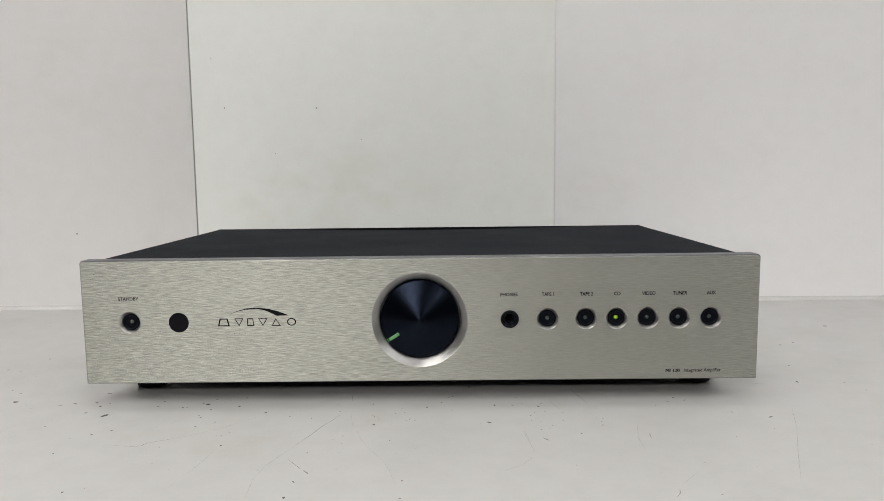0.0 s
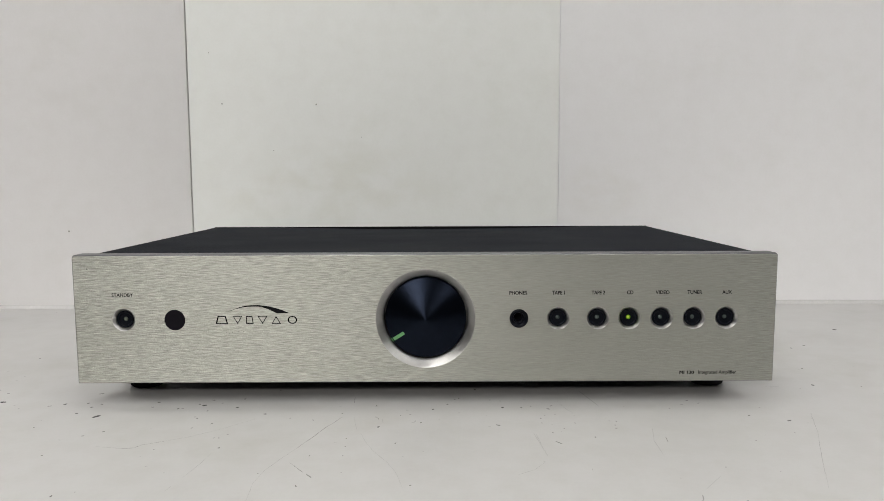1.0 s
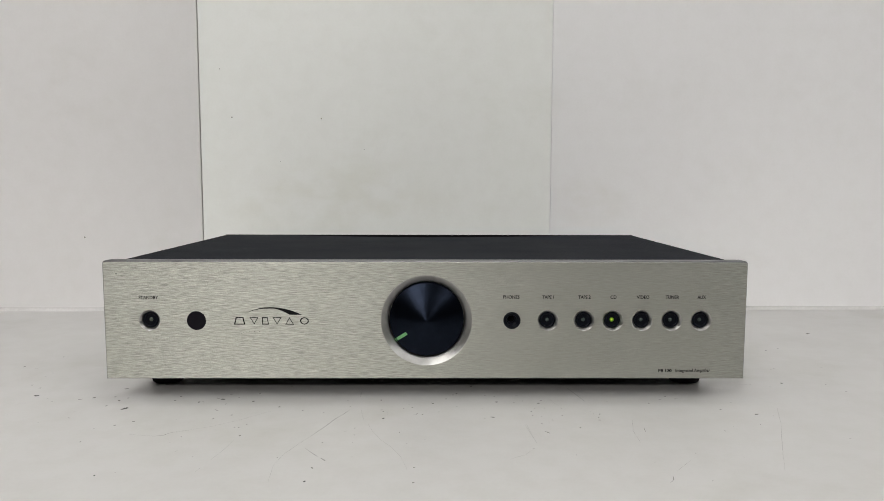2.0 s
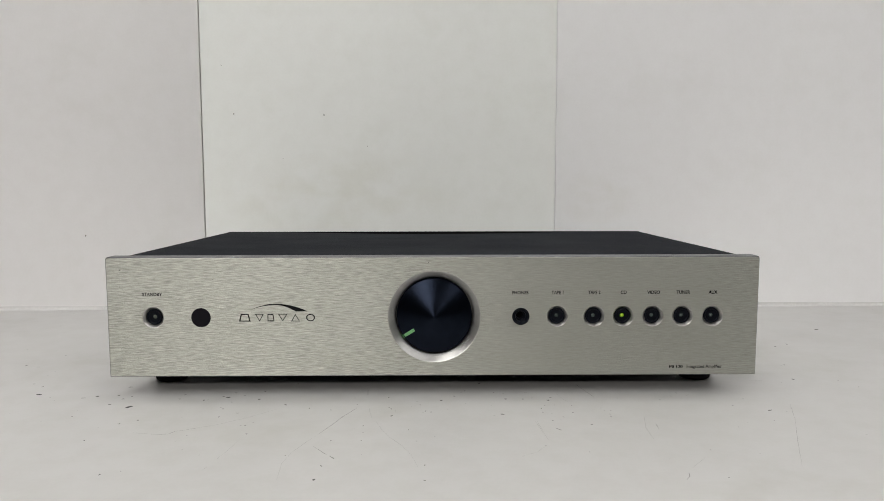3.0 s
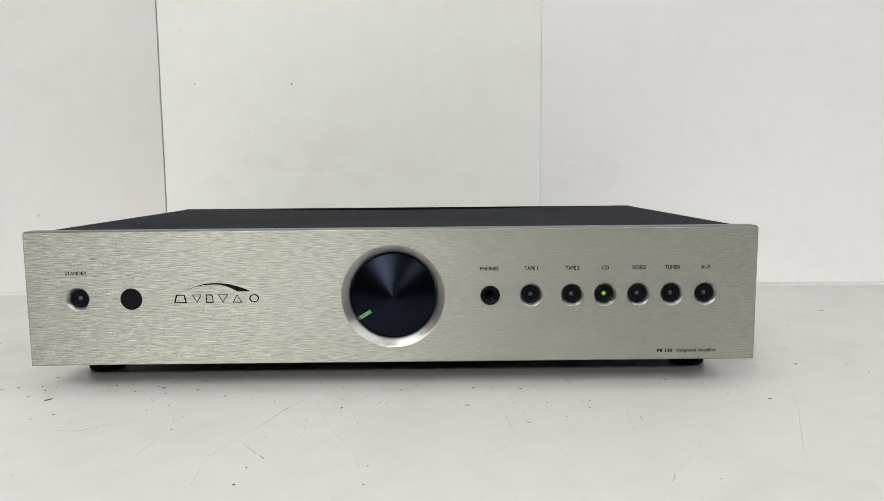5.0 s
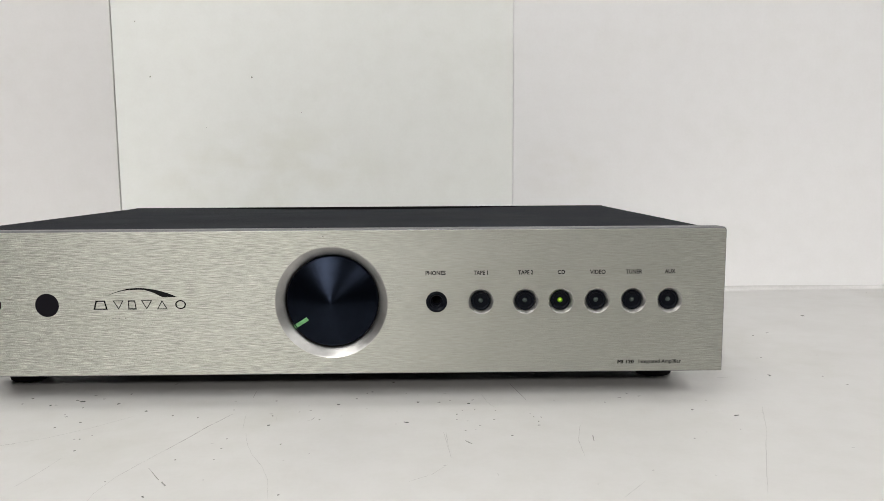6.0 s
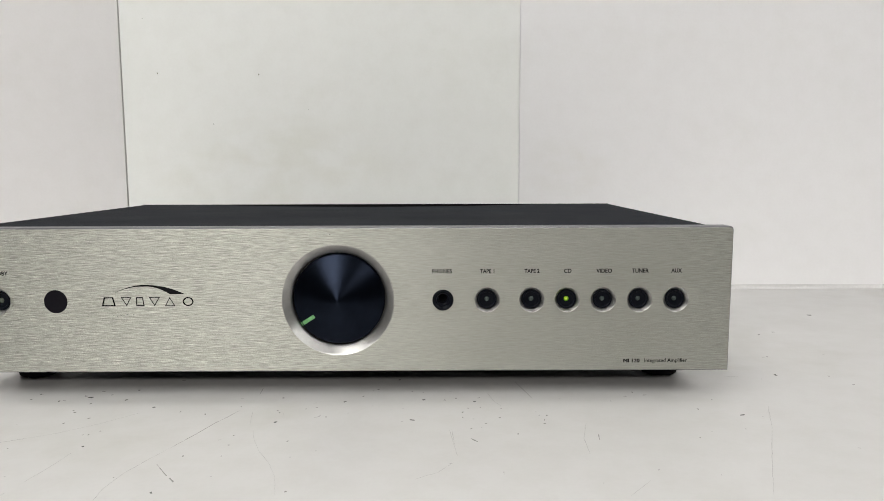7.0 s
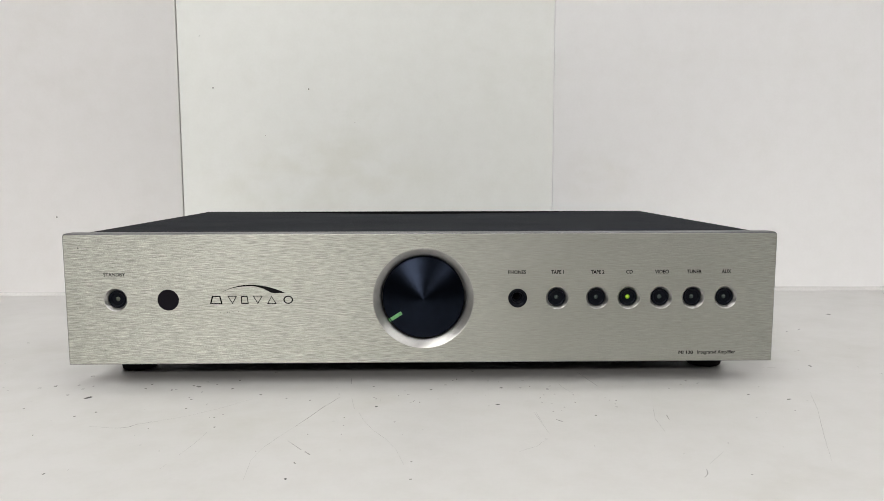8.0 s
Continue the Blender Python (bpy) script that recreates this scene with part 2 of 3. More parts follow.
def polygon(points, y0, y1):
    """A thin plate in the xz plane between y0 and y1, bounded by points."""
    bm = bmesh.new()
    front = [bm.verts.new((x, y0, z)) for x, z in points]
    back = [bm.verts.new((x, y1, z)) for x, z in points]
    n = len(points)
    loop = [bm.edges.new((front[i], front[(i + 1) % n])) for i in range(n)]
    bmesh.ops.triangle_fill(bm, use_beauty=True, edges=loop)
    for i in range(n):
        bm.faces.new((front[i], front[(i + 1) % n], back[(i + 1) % n], back[i]))
    return bm


def lettering(text, x0, x1, z0, z1, bold=0.0, heavy=0.0):
    """Printed words that fill the box x0..x1, z0..z1 on the plane y = 0."""
    cu = bpy.data.curves.new("print", "FONT")
    cu.body, cu.extrude, cu.offset, cu.resolution_u = text, 0.01, bold, 3
    ob = bpy.data.objects.new("print", cu)
    scene.collection.objects.link(ob)
    bpy.context.view_layer.update()
    me = bpy.data.meshes.new_from_object(ob.evaluated_get(bpy.context.evaluated_depsgraph_get()))
    bpy.data.objects.remove(ob)
    co = [v.co.copy() for v in me.vertices]
    ax, bx = min(c.x for c in co), max(c.x for c in co)
    ay, by = min(c.y for c in co), max(c.y for c in co)
    for v, c in zip(me.vertices, co):
        v.co = ((c.x - ax) / (bx - ax) * (x1 - x0) + x0, -0.00006 if c.z > 0 else 0.00002, (c.y - ay) / (by - ay) * (z1 - z0) + z0)
    if heavy:
        bm = bmesh.new()
        for k in (-1, 0, 1):
            first = len(bm.verts)
            bm.from_mesh(me)
            bm.verts.ensure_lookup_table()
            for v in bm.verts[first:]:
                v.co.x += heavy * k
                v.co.y -= 0.00001 * (k + 1)
        bm.to_mesh(me)
        bm.free()
    me.materials.clear()
    me.materials.append(INK)
    return me


# ---- the room ----
def room():
    x0, x1, y0, y1, z0 = -4.6, 4.0, -3.6, 0.42, -0.75
    w = 0.1
    tagged(thing("floor", box(x0 - w, x1 + w, y0 - w, y1 + w, z0 - w, z0), FLOOR, "plain grey floor of the room", "floor"), kind="structure")
    tagged(thing("ceiling", box(x0 - w, x1 + w, y0 - w, y1 + w, CEILING + 0.06, CEILING + 0.06 + w), PAINT, "plain grey ceiling with tube and panel lamps", "ceiling"), kind="structure")
    for name, b in (("wall_north", (x0 - w, x1 + w, y1, y1 + w)),
                    ("wall_west", (x0 - w, x0, y0, y1)), ("wall_east", (x1, x1 + w, y0, y1))):
        tagged(thing(name, box(*b, z0, CEILING + 0.06), PAINT, "plain grey painted room wall", "wall"), kind="structure")


def window(number, a, b, c, d, watts, y, w):
    root = tagged(new("window_%d" % number), "wide white window with two panes", "window", kind="structure")
    root.location = ((a + b) / 2, y - w / 2, (c + d) / 2)
    hx, hz, k = (b - a) / 2, (d - c) / 2, 0.05
    for s in (-1, 1):
        part("window_frame", box(min(s * hx, s * (hx - k)), max(s * hx, s * (hx - k)), -0.03, 0.03, -hz, hz, 0.004), ENAMEL, root)
        part("window_frame", box(-hx + k, hx - k, -0.03, 0.03, min(s * hz, s * (hz - k)), max(s * hz, s * (hz - k)), 0.004), ENAMEL, root)
    part("mullion", box(-0.025, 0.025, -0.03, 0.03, -hz + k, hz - k, 0.004), ENAMEL, root)
    for s in (-1, 1):
        cx = s * (hx - k + 0.025) / 2
        pane = part("pane", box(cx - (hx - k - 0.025) / 2, cx + (hx - k - 0.025) / 2, -0.003, 0.003, -hz + k, hz - k), GLASS, root)
        pane.visible_shadow = False
    part("window_sill", box(-hx - 0.03, hx + 0.03, 0.052, 0.16, -hz - 0.03, -hz - 0.002, 0.004), ENAMEL, root)
    data = bpy.data.lights.new("window_light", "AREA")
    data.shape, data.size, data.size_y = "RECTANGLE", b - a - 0.1, d - c - 0.1
    data.energy, data.color = watts, SKY_COLOUR
    new("window_light", data).matrix_world = pose((a + b) / 2, y - 0.005, (c + d) / 2, 90, 0, 0)


def window_wall():
    """The wall behind the camera, with the windows through it."""
    y, w, low, top = -3.6, 0.1, -0.75, CEILING + 0.06
    pieces, x = [], -4.7
    for a, b, c, d, _ in WINDOWS:
        pieces += [(x, a, low, top), (a, b, low, c), (a, b, d, top)]
        x = b
    bm = bmesh.new()
    for x0, x1, z0, z1 in pieces + [(x, 4.1, low, top)]:
        me = bpy.data.meshes.new("piece")
        piece = box(x0, x1, y - w, y, z0, z1)
        piece.to_mesh(me)
        piece.free()
        bm.from_mesh(me)
        bpy.data.meshes.remove(me)
    tagged(thing("wall_south", bm, PAINT, "plain grey painted wall with two windows", "wall"), kind="structure")
    for i, (a, b, c, d, watts) in enumerate(WINDOWS):
        window(i + 1, a, b, c, d, watts, y, w)


def bead():
    """A hollow grey strip where boards and table meet."""
    bm = bmesh.new()
    rows = []
    for i in range(60):
        x = -1.05 + 2.1 * i / 59
        k = 0.0046 * (1.0 + 0.2 * noise.noise(Vector((x * 9, 0, 3))))
        rows.append([bm.verts.new((x, k * (math.sin(q) - 1), k * (1 - math.cos(q)) + 0.0001)) for q in (0.0, 0.3, 0.6, 0.9, 1.2, 1.5)] + [bm.verts.new((x, 0.001, -0.001))])
    for a, b in zip(rows, rows[1:]):
        for j in range(7):
            bm.faces.new((a[j], a[(j + 1) % 7], b[(j + 1) % 7], b[j]))
    bm.faces.new(rows[0])
    bm.faces.new(rows[-1][::-1])
    return bm


def panelling():
    """White boards behind the table, with two upright joints."""
    root = tagged(new("wall_panelling", finish("wall_panelling", box(-1.25, 1.25, 0.019, 0.032, 0.0006, CEILING), VOID)),
                  "white melamine boards with dark upright joints behind the table", "wall panel", kind="structure")
    root.matrix_world = pose(0, 0.3355, 0, 0, 0, math.degrees(math.atan(0.0142)))
    for a, b, mat in ((-1.25, -0.2601, CREAM), (-0.2587, 0.13740, STAINED), (0.13820, 1.25, BOARD)):
        part("wall_panel", box(a, b, 0.0, 0.018, -0.002, CEILING, 0.0004, 2), mat, root)
    part("joint_strip", box(0.13742, 0.13818, 0.0019, 0.012, -0.002, CEILING), BOARD, root)
    part("joint_bead", bead(), BEAD_GREY, root, "thin grey bead along the table")
    specks = [(-0.2236, 0.2207, 0.8), (-0.1233, 0.2197, 0.8), (-0.3936, 0.0849, 1.0), (-0.236, 0.274, 0.5), (-0.17, 0.171, 0.4), (-0.075, 0.185, 0.4)]
    for x, z, s in specks:
        bm = lathe([(0, -0.0003), (0.0007 * s, -0.0002), (0.0009 * s, 0.0001), (0, 0.0002)], 7)
        for v in bm.verts:
            v.co.z *= 1.3 + 0.4 * noise.noise(Vector((x * 90, v.co.x * 900, z)))
        part("fleck", bm, FLECK, root, "small dark fleck on the board", at=(x, 0, z))


def ceiling_light(x, y, first=None):
    if first:
        return copy_thing(first, pose(x, y, CEILING + 0.06))
    root = holder("ceiling_light", (x, y, CEILING + 0.06), "white ceiling batten with a bare lit tube", "ceiling light", "ceiling tube lamps")
    part("housing", box(-0.76, 0.76, -0.03, 0.03, -0.035, 0.0, 0.004), ENAMEL, root)
    for s in (-1, 1):
        part("lamp_holder", box(s * 0.735 - 0.008, s * 0.735 + 0.008, -0.012, 0.012, -0.066, -0.0345, 0.002), ENAMEL, root)
    bm = upright([(0, -0.727), (0.008, -0.727), (0.008, 0.727), (0, 0.727)], 12)
    for v in bm.verts:
        v.co = Vector((v.co.z, v.co.x, v.co.y - 0.052))
    part("tube", bm, TUBE, root)
    return root


def panel_light(x, y, first=None):
    if first:
        return copy_thing(first, pose(x, y, CEILING + 0.06))
    root = holder("panel_light", (x, y, CEILING + 0.06), "white ceiling light with a wide lit diffuser", "ceiling light", "ceiling panel lamps")
    for a in (-1, 1):
        part("frame_rail", box(-0.62, 0.62, a * 0.31 - 0.01, a * 0.31 + 0.01, -0.03, 0.0, 0.002), ENAMEL, root)
        part("frame_end", box(a * 0.61 - 0.01, a * 0.61 + 0.01, -0.299, 0.299, -0.03, 0.0, 0.002), ENAMEL, root)
    part("diffuser", box(-0.599, 0.599, -0.299, 0.299, -0.016, -0.008), TUBE, root)
    return root


def lamp(x, y, z, length, width, watts):
    data = bpy.data.lights.new("ceiling_lamp", "AREA")
    data.shape, data.size, data.size_y = "RECTANGLE", length, width
    data.energy, data.color = watts, TUBE_COLOUR
    new("ceiling_lamp", data).location = (x, y, z)


def ceiling_lamps():
    for x, y, watts in TUBES:
        ceiling_light(x, y)
        lamp(x, y, CEILING - 0.006, 1.45, 0.014, watts)
    first = None
    for x, y, watts in PANELS:
        made = panel_light(x, y, first)
        first = first or made
        lamp(x, y, CEILING + 0.06 - 0.022, 1.18, 0.58, watts)


# ---- the table ----
def table():
    root = holder("table", (0, 0, -0.75), "scuffed white laminate table with chips and scratches", "table")
    top = part("tabletop", box(-1.05, 1.05, -0.215, 0.405, 0.722, 0.75, 0.0015, 2), TABLE, root)
    for sx in (-1, 1):
        for y in (-0.16, 0.33):
            part("leg", box(sx * 0.99 - 0.025, sx * 0.99 + 0.025, y - 0.025, y + 0.025, 0.0, 0.7215, 0.003), ENAMEL, root)
    return top


def chip(top, x, y, length, width, turn, seed, mat):
    """An uneven little gouge that lies on the table; sizes in millimetres."""
    rnd = random.Random(seed)
    bm = bmesh.new()
    n = 9
    rim = []
    for i in range(n):
        a = 2 * math.pi * i / n
        k = rnd.uniform(0.6, 1.15)
        rim.append(bm.verts.new((0.0005 * length * k * math.cos(a), 0.0005 * width * k * math.sin(a), 0.00003)))
    mid = bm.verts.new((0, 0, 0.00012))
    for i in range(n):
        bm.faces.new((rim[i], rim[(i + 1) % n], mid))
    ob = part("chip", bm, mat, top, at=(x / 1000, y / 1000, 0.75))
    ob.rotation_euler = (0, 0, radians(turn))


def scratch(top, points, width, mat=None, seed=0):
    """A fine line over the table through a few points, in millimetres, thinning out at both ends."""
    rnd = random.Random(seed + 7)
    line = []
    for (ax, ay), (bx, by) in zip(points, points[1:]):
        steps = max(3, int(math.hypot(bx - ax, by - ay) / 3))
        for i in range(steps):
            f = i / steps
            line.append((ax + (bx - ax) * f + rnd.uniform(-0.12, 0.12), ay + (by - ay) * f + rnd.uniform(-0.12, 0.12)))
    line.append(points[-1])
    bm = bmesh.new()
    rows = []
    for i, (x, y) in enumerate(line):
        j, k = max(i - 1, 0), min(i + 1, len(line) - 1)
        dx, dy = line[k][0] - line[j][0], line[k][1] - line[j][1]
        d = math.hypot(dx, dy) or 1
        w = width * (0.25 + 0.75 * math.sin(math.pi * (i + 0.5) / len(line)) ** 0.6) * rnd.uniform(0.45, 1.1) / 2
        rows.append([bm.verts.new(((x - dy / d * s * w) / 1000, (y + dx / d * s * w) / 1000, 0.00004 + (s == 0) * 0.00005)) for s in (-1, 0, 1)])
    for a, b in zip(rows, rows[1:]):
        bm.faces.new((a[0], a[1], b[1], b[0]))
        bm.faces.new((a[1], a[2], b[2], b[1]))
    part("scratch", bm, mat or SCRATCH, top, at=(0, 0, 0.75))


def table_wear(top):
    """Chips, nicks and flecks by place, length and width in millimetres, then the long scratches."""
    gouges = [(373.9, 208.3, 5.2, 4.2), (299.1, 138.4, 1.9, 2.6), (313.9, 146.7, 2.4, 2.6), (-307.8, 114.3, 1.4, 2.7),
              (-268.9, 5.1, 4.6, 3), (-227.1, 0.6, 2.6, 2.7), (-213.5, 2.5, 2.3, 1.8), (-196, -22.7, 3.4, 6.7), (-152.5, -9.1, 1.5, 2.8), (-138.3, -2.9, 3.3, 2.5), (-116.4, -7.3, 2.2, 2.4), (-96.2, -19.5, 2.1, 2.3),
              (-26.2, -42.3, 2, 2.2), (-58.1, -135.8, 1.6, 2.5), (4.7, -12, 2.2, 2.2), (32.1, 27.6, 1.9, 2.8), (47.5, -9.3, 2.2, 2.5), (75.2, -12.2, 2.5, 1.9), (42.4, -40.1, 3, 1.5), (262, 33.9, 1.9, 2.2),
              (212, -34.8, 3.7, 1.9)]
    chips = [(-207.4, -5.5, 1.9, 2), (-210.9, -17.2, 2.2, 1.7), (-188.1, -54.5, 1.7, 1.6), (-179.7, -48, 2, 1.6), (-195.2, -82.1, 0.9, 1.5), (-164.9, -128.4, 1.1, 1.8), (-169.4, -5.9, 1.8, 1.7), (-169, 3, 1.9, 1.8),
             (-142.1, -0.5, 2.2, 1.7), (-132.9, -13.3, 1.5, 1.5), (-132.2, -42.7, 1.4, 1.3), (-134.6, -27.2, 1.4, 1.5), (-123, -35.8, 1.7, 1.3), (-112, -58.3, 0.8, 1.6), (-107.4, -72.5, 1.6, 1.5), (-116.5, 9.7, 1.9, 1.9),
             (-79.6, -27, 0.9, 1.8), (-65.4, -30.4, 1, 2), (-30.5, -5.1, 1.5, 2), (-27.3, -28.8, 1.2, 2), (-14.8, -67.1, 0.9, 1.9), (-57.5, -118.7, 1, 1.3), (-2.1, -35.3, 1, 1.7), (13.6, -2.4, 1.8, 1.7)]
    chips_more = [(21, 9.5, 1.5, 1.9), (59, -9.6, 1.8, 1.7), (68.2, -29.1, 1, 1.8), (93.7, -59.4, 1.3, 1.7), (111.2, -34.6, 1, 1.7), (109, -40.8, 0.8, 1.7), (165.3, 2.7, 1.5, 1.6), (192.2, -25.6, 1.7, 1.8),
                  (276, 75.8, 1.3, 2.3), (262, 35.5, 1.7, 2.1)]
    nicks = [(-322.4, 82.7, 1.8, 2.4), (-286.8, 30.9, 1.6, 1.9), (-276.9, 23.7, 2, 2.1), (-235.1, -3.1, 3.4, 1.8), (-203.7, -0.1, 1.9, 1.6), (-214.3, 22, 3.2, 2.5), (-223, -41, 1.4, 1.4), (-156.2, -124.4, 0.7, 1.2),
             (-149.9, -8.4, 2.9, 1.1), (-135.7, 7.3, 2.3, 1.8), (-128.2, 1.4, 1.5, 1.6), (-136.7, -24.1, 1.4, 1.4), (-114.6, -58.3, 0.7, 1.3), (-140.8, -74.2, 0.9, 1.2), (-49.9, -19.1, 1.1, 1.3), (-28.7, -25.8, 1.7, 1.2),
             (-42.1, -59.8, 1, 1.5), (-41, -71.5, 0.8, 1.3), (-40.6, -84, 0.8, 1.4), (-57.6, -83.7, 0.8, 2.3), (-78.4, -105, 0.7, 1.1), (-4.6, -118.7, 1.1, 1.6), (-8.8, -21.1, 1.8, 1), (-14.6, -23.1, 0.9, 1.4)]
    nicks_more = [(-97.4, 28.1, 2, 2), (-108.6, -53.6, 1.3, 1.2), (-4.5, -137.3, 1.6, 1.7), (18.4, 6.7, 1.1, 1.5), (40.7, 5.5, 0.9, 1.7), (46.9, 3, 0.9, 1.6), (65.2, -7, 0.9, 1.5), (77.8, -6.3, 2.2, 1.4),
                  (71.3, -23.6, 0.9, 1.6), (68, -36.9, 0.8, 1.5), (77.8, -22.3, 0.9, 1.4), (88.7, -23.6, 0.9, 1.6), (86.8, -37.4, 1.2, 1.4), (79.2, -45.7, 1, 1.7), (71.7, -52.3, 1, 1.6), (108.5, -45.9, 1.6, 1.3),
                  (107.4, -34, 0.8, 1.3), (149.4, -12.5, 1.1, 1.7), (159.4, -4.5, 2.2, 1.3), (170.5, -2.6, 1.8, 1.3), (178.8, -65.1, 0.7, 1.3), (143.7, -135.7, 1.3, 1), (293.2, 31.8, 1.4, 1.6), (298.4, 15, 1.9, 1.7)]
    nicks_rest = [(205.2, -11, 0.9, 1.3), (205.3, -54.1, 0.7, 1.1), (-57, -119.6, 0.9, 1.2)]
    flecks = [(-310.1, 77.7, 3.5, 1.6), (-289.7, 63.6, 1.7, 1.5), (-289.7, 53.7, 1.3, 1.4), (-257.9, -1.5, 1.1, 1.7), (-251.6, -7.7, 1.5, 1.7), (-225.4, -29.5, 1.1, 1), (-237.1, -49.4, 1, 0.9), (-198, -60.3, 1.6, 0.9),
              (-154.8, -44, 0.7, 0.9), (-124, -103.9, 0.9, 1.4), (-144, -83.5, 0.9, 1.1), (-53, -5.6, 1.8, 1.1), (-9.8, -85.4, 0.9, 1.1), (-47, -65.2, 1.9, 1.1), (-11, -13.8, 1.8, 1.1), (62.6, 5.5, 1.9, 1.2),
              (73.4, -39, 1.3, 1.2), (76.7, -51.1, 1, 1.3), (106.4, -29.1, 1, 1.2), (36.8, -23.3, 1, 1.3), (8.6, -29.7, 1, 1.3), (20.4, -18.8, 1.1, 1.3), (37.3, -42.4, 1.7, 1.1), (61, -92.7, 1.5, 1.4)]
    flecks_more = [(122.2, -8.5, 1.1, 1.1), (205.1, -11.2, 1.1, 1.4), (272.7, 74.3, 2.1, 1.5), (148.5, -100, 0.9, 2.1), (122.4, -112.3, 0.7, 1.3), (172.8, -105.3, 0.8, 1), (316.7, 80.4, 2.3, 1.4), (171.6, -1.7, 1.9, 1),
                   (187.4, -57.4, 0.8, 0.9), (221.2, -37.4, 0.9, 1), (226.8, -30.9, 0.9, 1), (-38.5, -104.6, 0.9, 1.1), (0.3, -78.5, 0.8, 1.2)]
    rnd = random.Random(5)
    for mat, some in ((CHIP, gouges), (CHIP, chips + chips_more), (NICK, nicks + nicks_more + nicks_rest), (FAINT, flecks + flecks_more)):
        for x, y, l, w in some:
            chip(top, x, y, l * 1.0, w * 0.9, rnd.uniform(-25, 25), rnd.randrange(900), mat)
    for i in range(60):
        x, y, l = rnd.uniform(-520, 520), rnd.uniform(-165, 320), rnd.uniform(0.5, 1.3)
        if abs(x) > 240 or (y < -60 and abs(x) > 130):
            chip(top, x, y, l * rnd.uniform(1, 1.8), l, rnd.uniform(-40, 40), 200 + i, NICK if rnd.random() < 0.4 else FAINT)
    dark = [([(-158, -73), (-152, -72), (-150, -68), (-140, -63)], 0.6), ([(-49, -26), (-56, -43), (-61, -59), (-66, -73)], 0.55), ([(-63, -96), (-57, -104)], 0.6), ([(-55, -106), (-52, -110)], 1.1),
            ([(101, 23), (105, 4), (107, -7)], 0.6), ([(71, -65), (74, -69)], 1.0), ([(126, -130), (125, -134), (122, -138)], 0.6), ([(132, -60), (131, -67)], 0.6), ([(-8, -36), (-6, -35), (-5, -32)], 0.5), ([(-46, 13), (-45, 1)], 0.5)]
    pale = [([(-173, -70), (-158, -73)], 0.34), ([(-140, -63), (-128, -56), (-114, -44), (-100, -28)], 0.34), ([(-66, -73), (-71, -86), (-76, -101), (-78, -116)], 0.38), ([(-78, -116), (-76, -136)], 0.27),
            ([(-42, -25), (-40, -36), (-38, -46)], 0.24), ([(-35, -52), (-31, -65), (-29, -70)], 0.22), ([(-29, -70), (-25, -79), (-18, -91)], 0.24), ([(-18, -91), (-12, -105), (-8, -122)], 0.18),
            ([(-66, -92), (-63, -96)], 0.48), ([(-109, -80), (-110, -92), (-113, -109)], 0.41), ([(-115, -119), (-116, -124)], 0.48), ([(-25, -28), (-24, -36)], 0.27)]
    rest = [([(83, 3), (86, -12), (89, -20)], 0.34), ([(62, -53), (63, -73)], 0.34), ([(61, -54), (62, -65), (64, -85)], 0.34), ([(129, -46), (124, -65), (123, -84)], 0.34), ([(142, -110), (136, -117), (130, -124)], 0.34),
            ([(83, -101), (83, -104)], 0.48), ([(228, 31), (238, 32)], 0.54), ([(46, -108), (55, -102), (62, -92)], 0.34), ([(231, -22), (218, -54)], 0.34), ([(218, -54), (200, -92), (186, -123)], 0.34)]
    for mat, some in ((SCRATCH, dark), (FAINT, pale + rest)):
        for i, (points, w) in enumerate(some):
            scratch(top, points, w, mat, i)


# ---- the amplifier ----
HALF, LOW, HIGH, THICK = 0.2182, 0.0133, 0.0945, 0.0105
ROOF = 0.0943
AXIS = 0.0539
KEY_ROW = (-0.1874, 0.0827, 0.1074, 0.1270, 0.1470, 0.1671, 0.1873)
KNOB_X, JACK_X, SENSOR_X = 0.0002, 0.0582, -0.1556


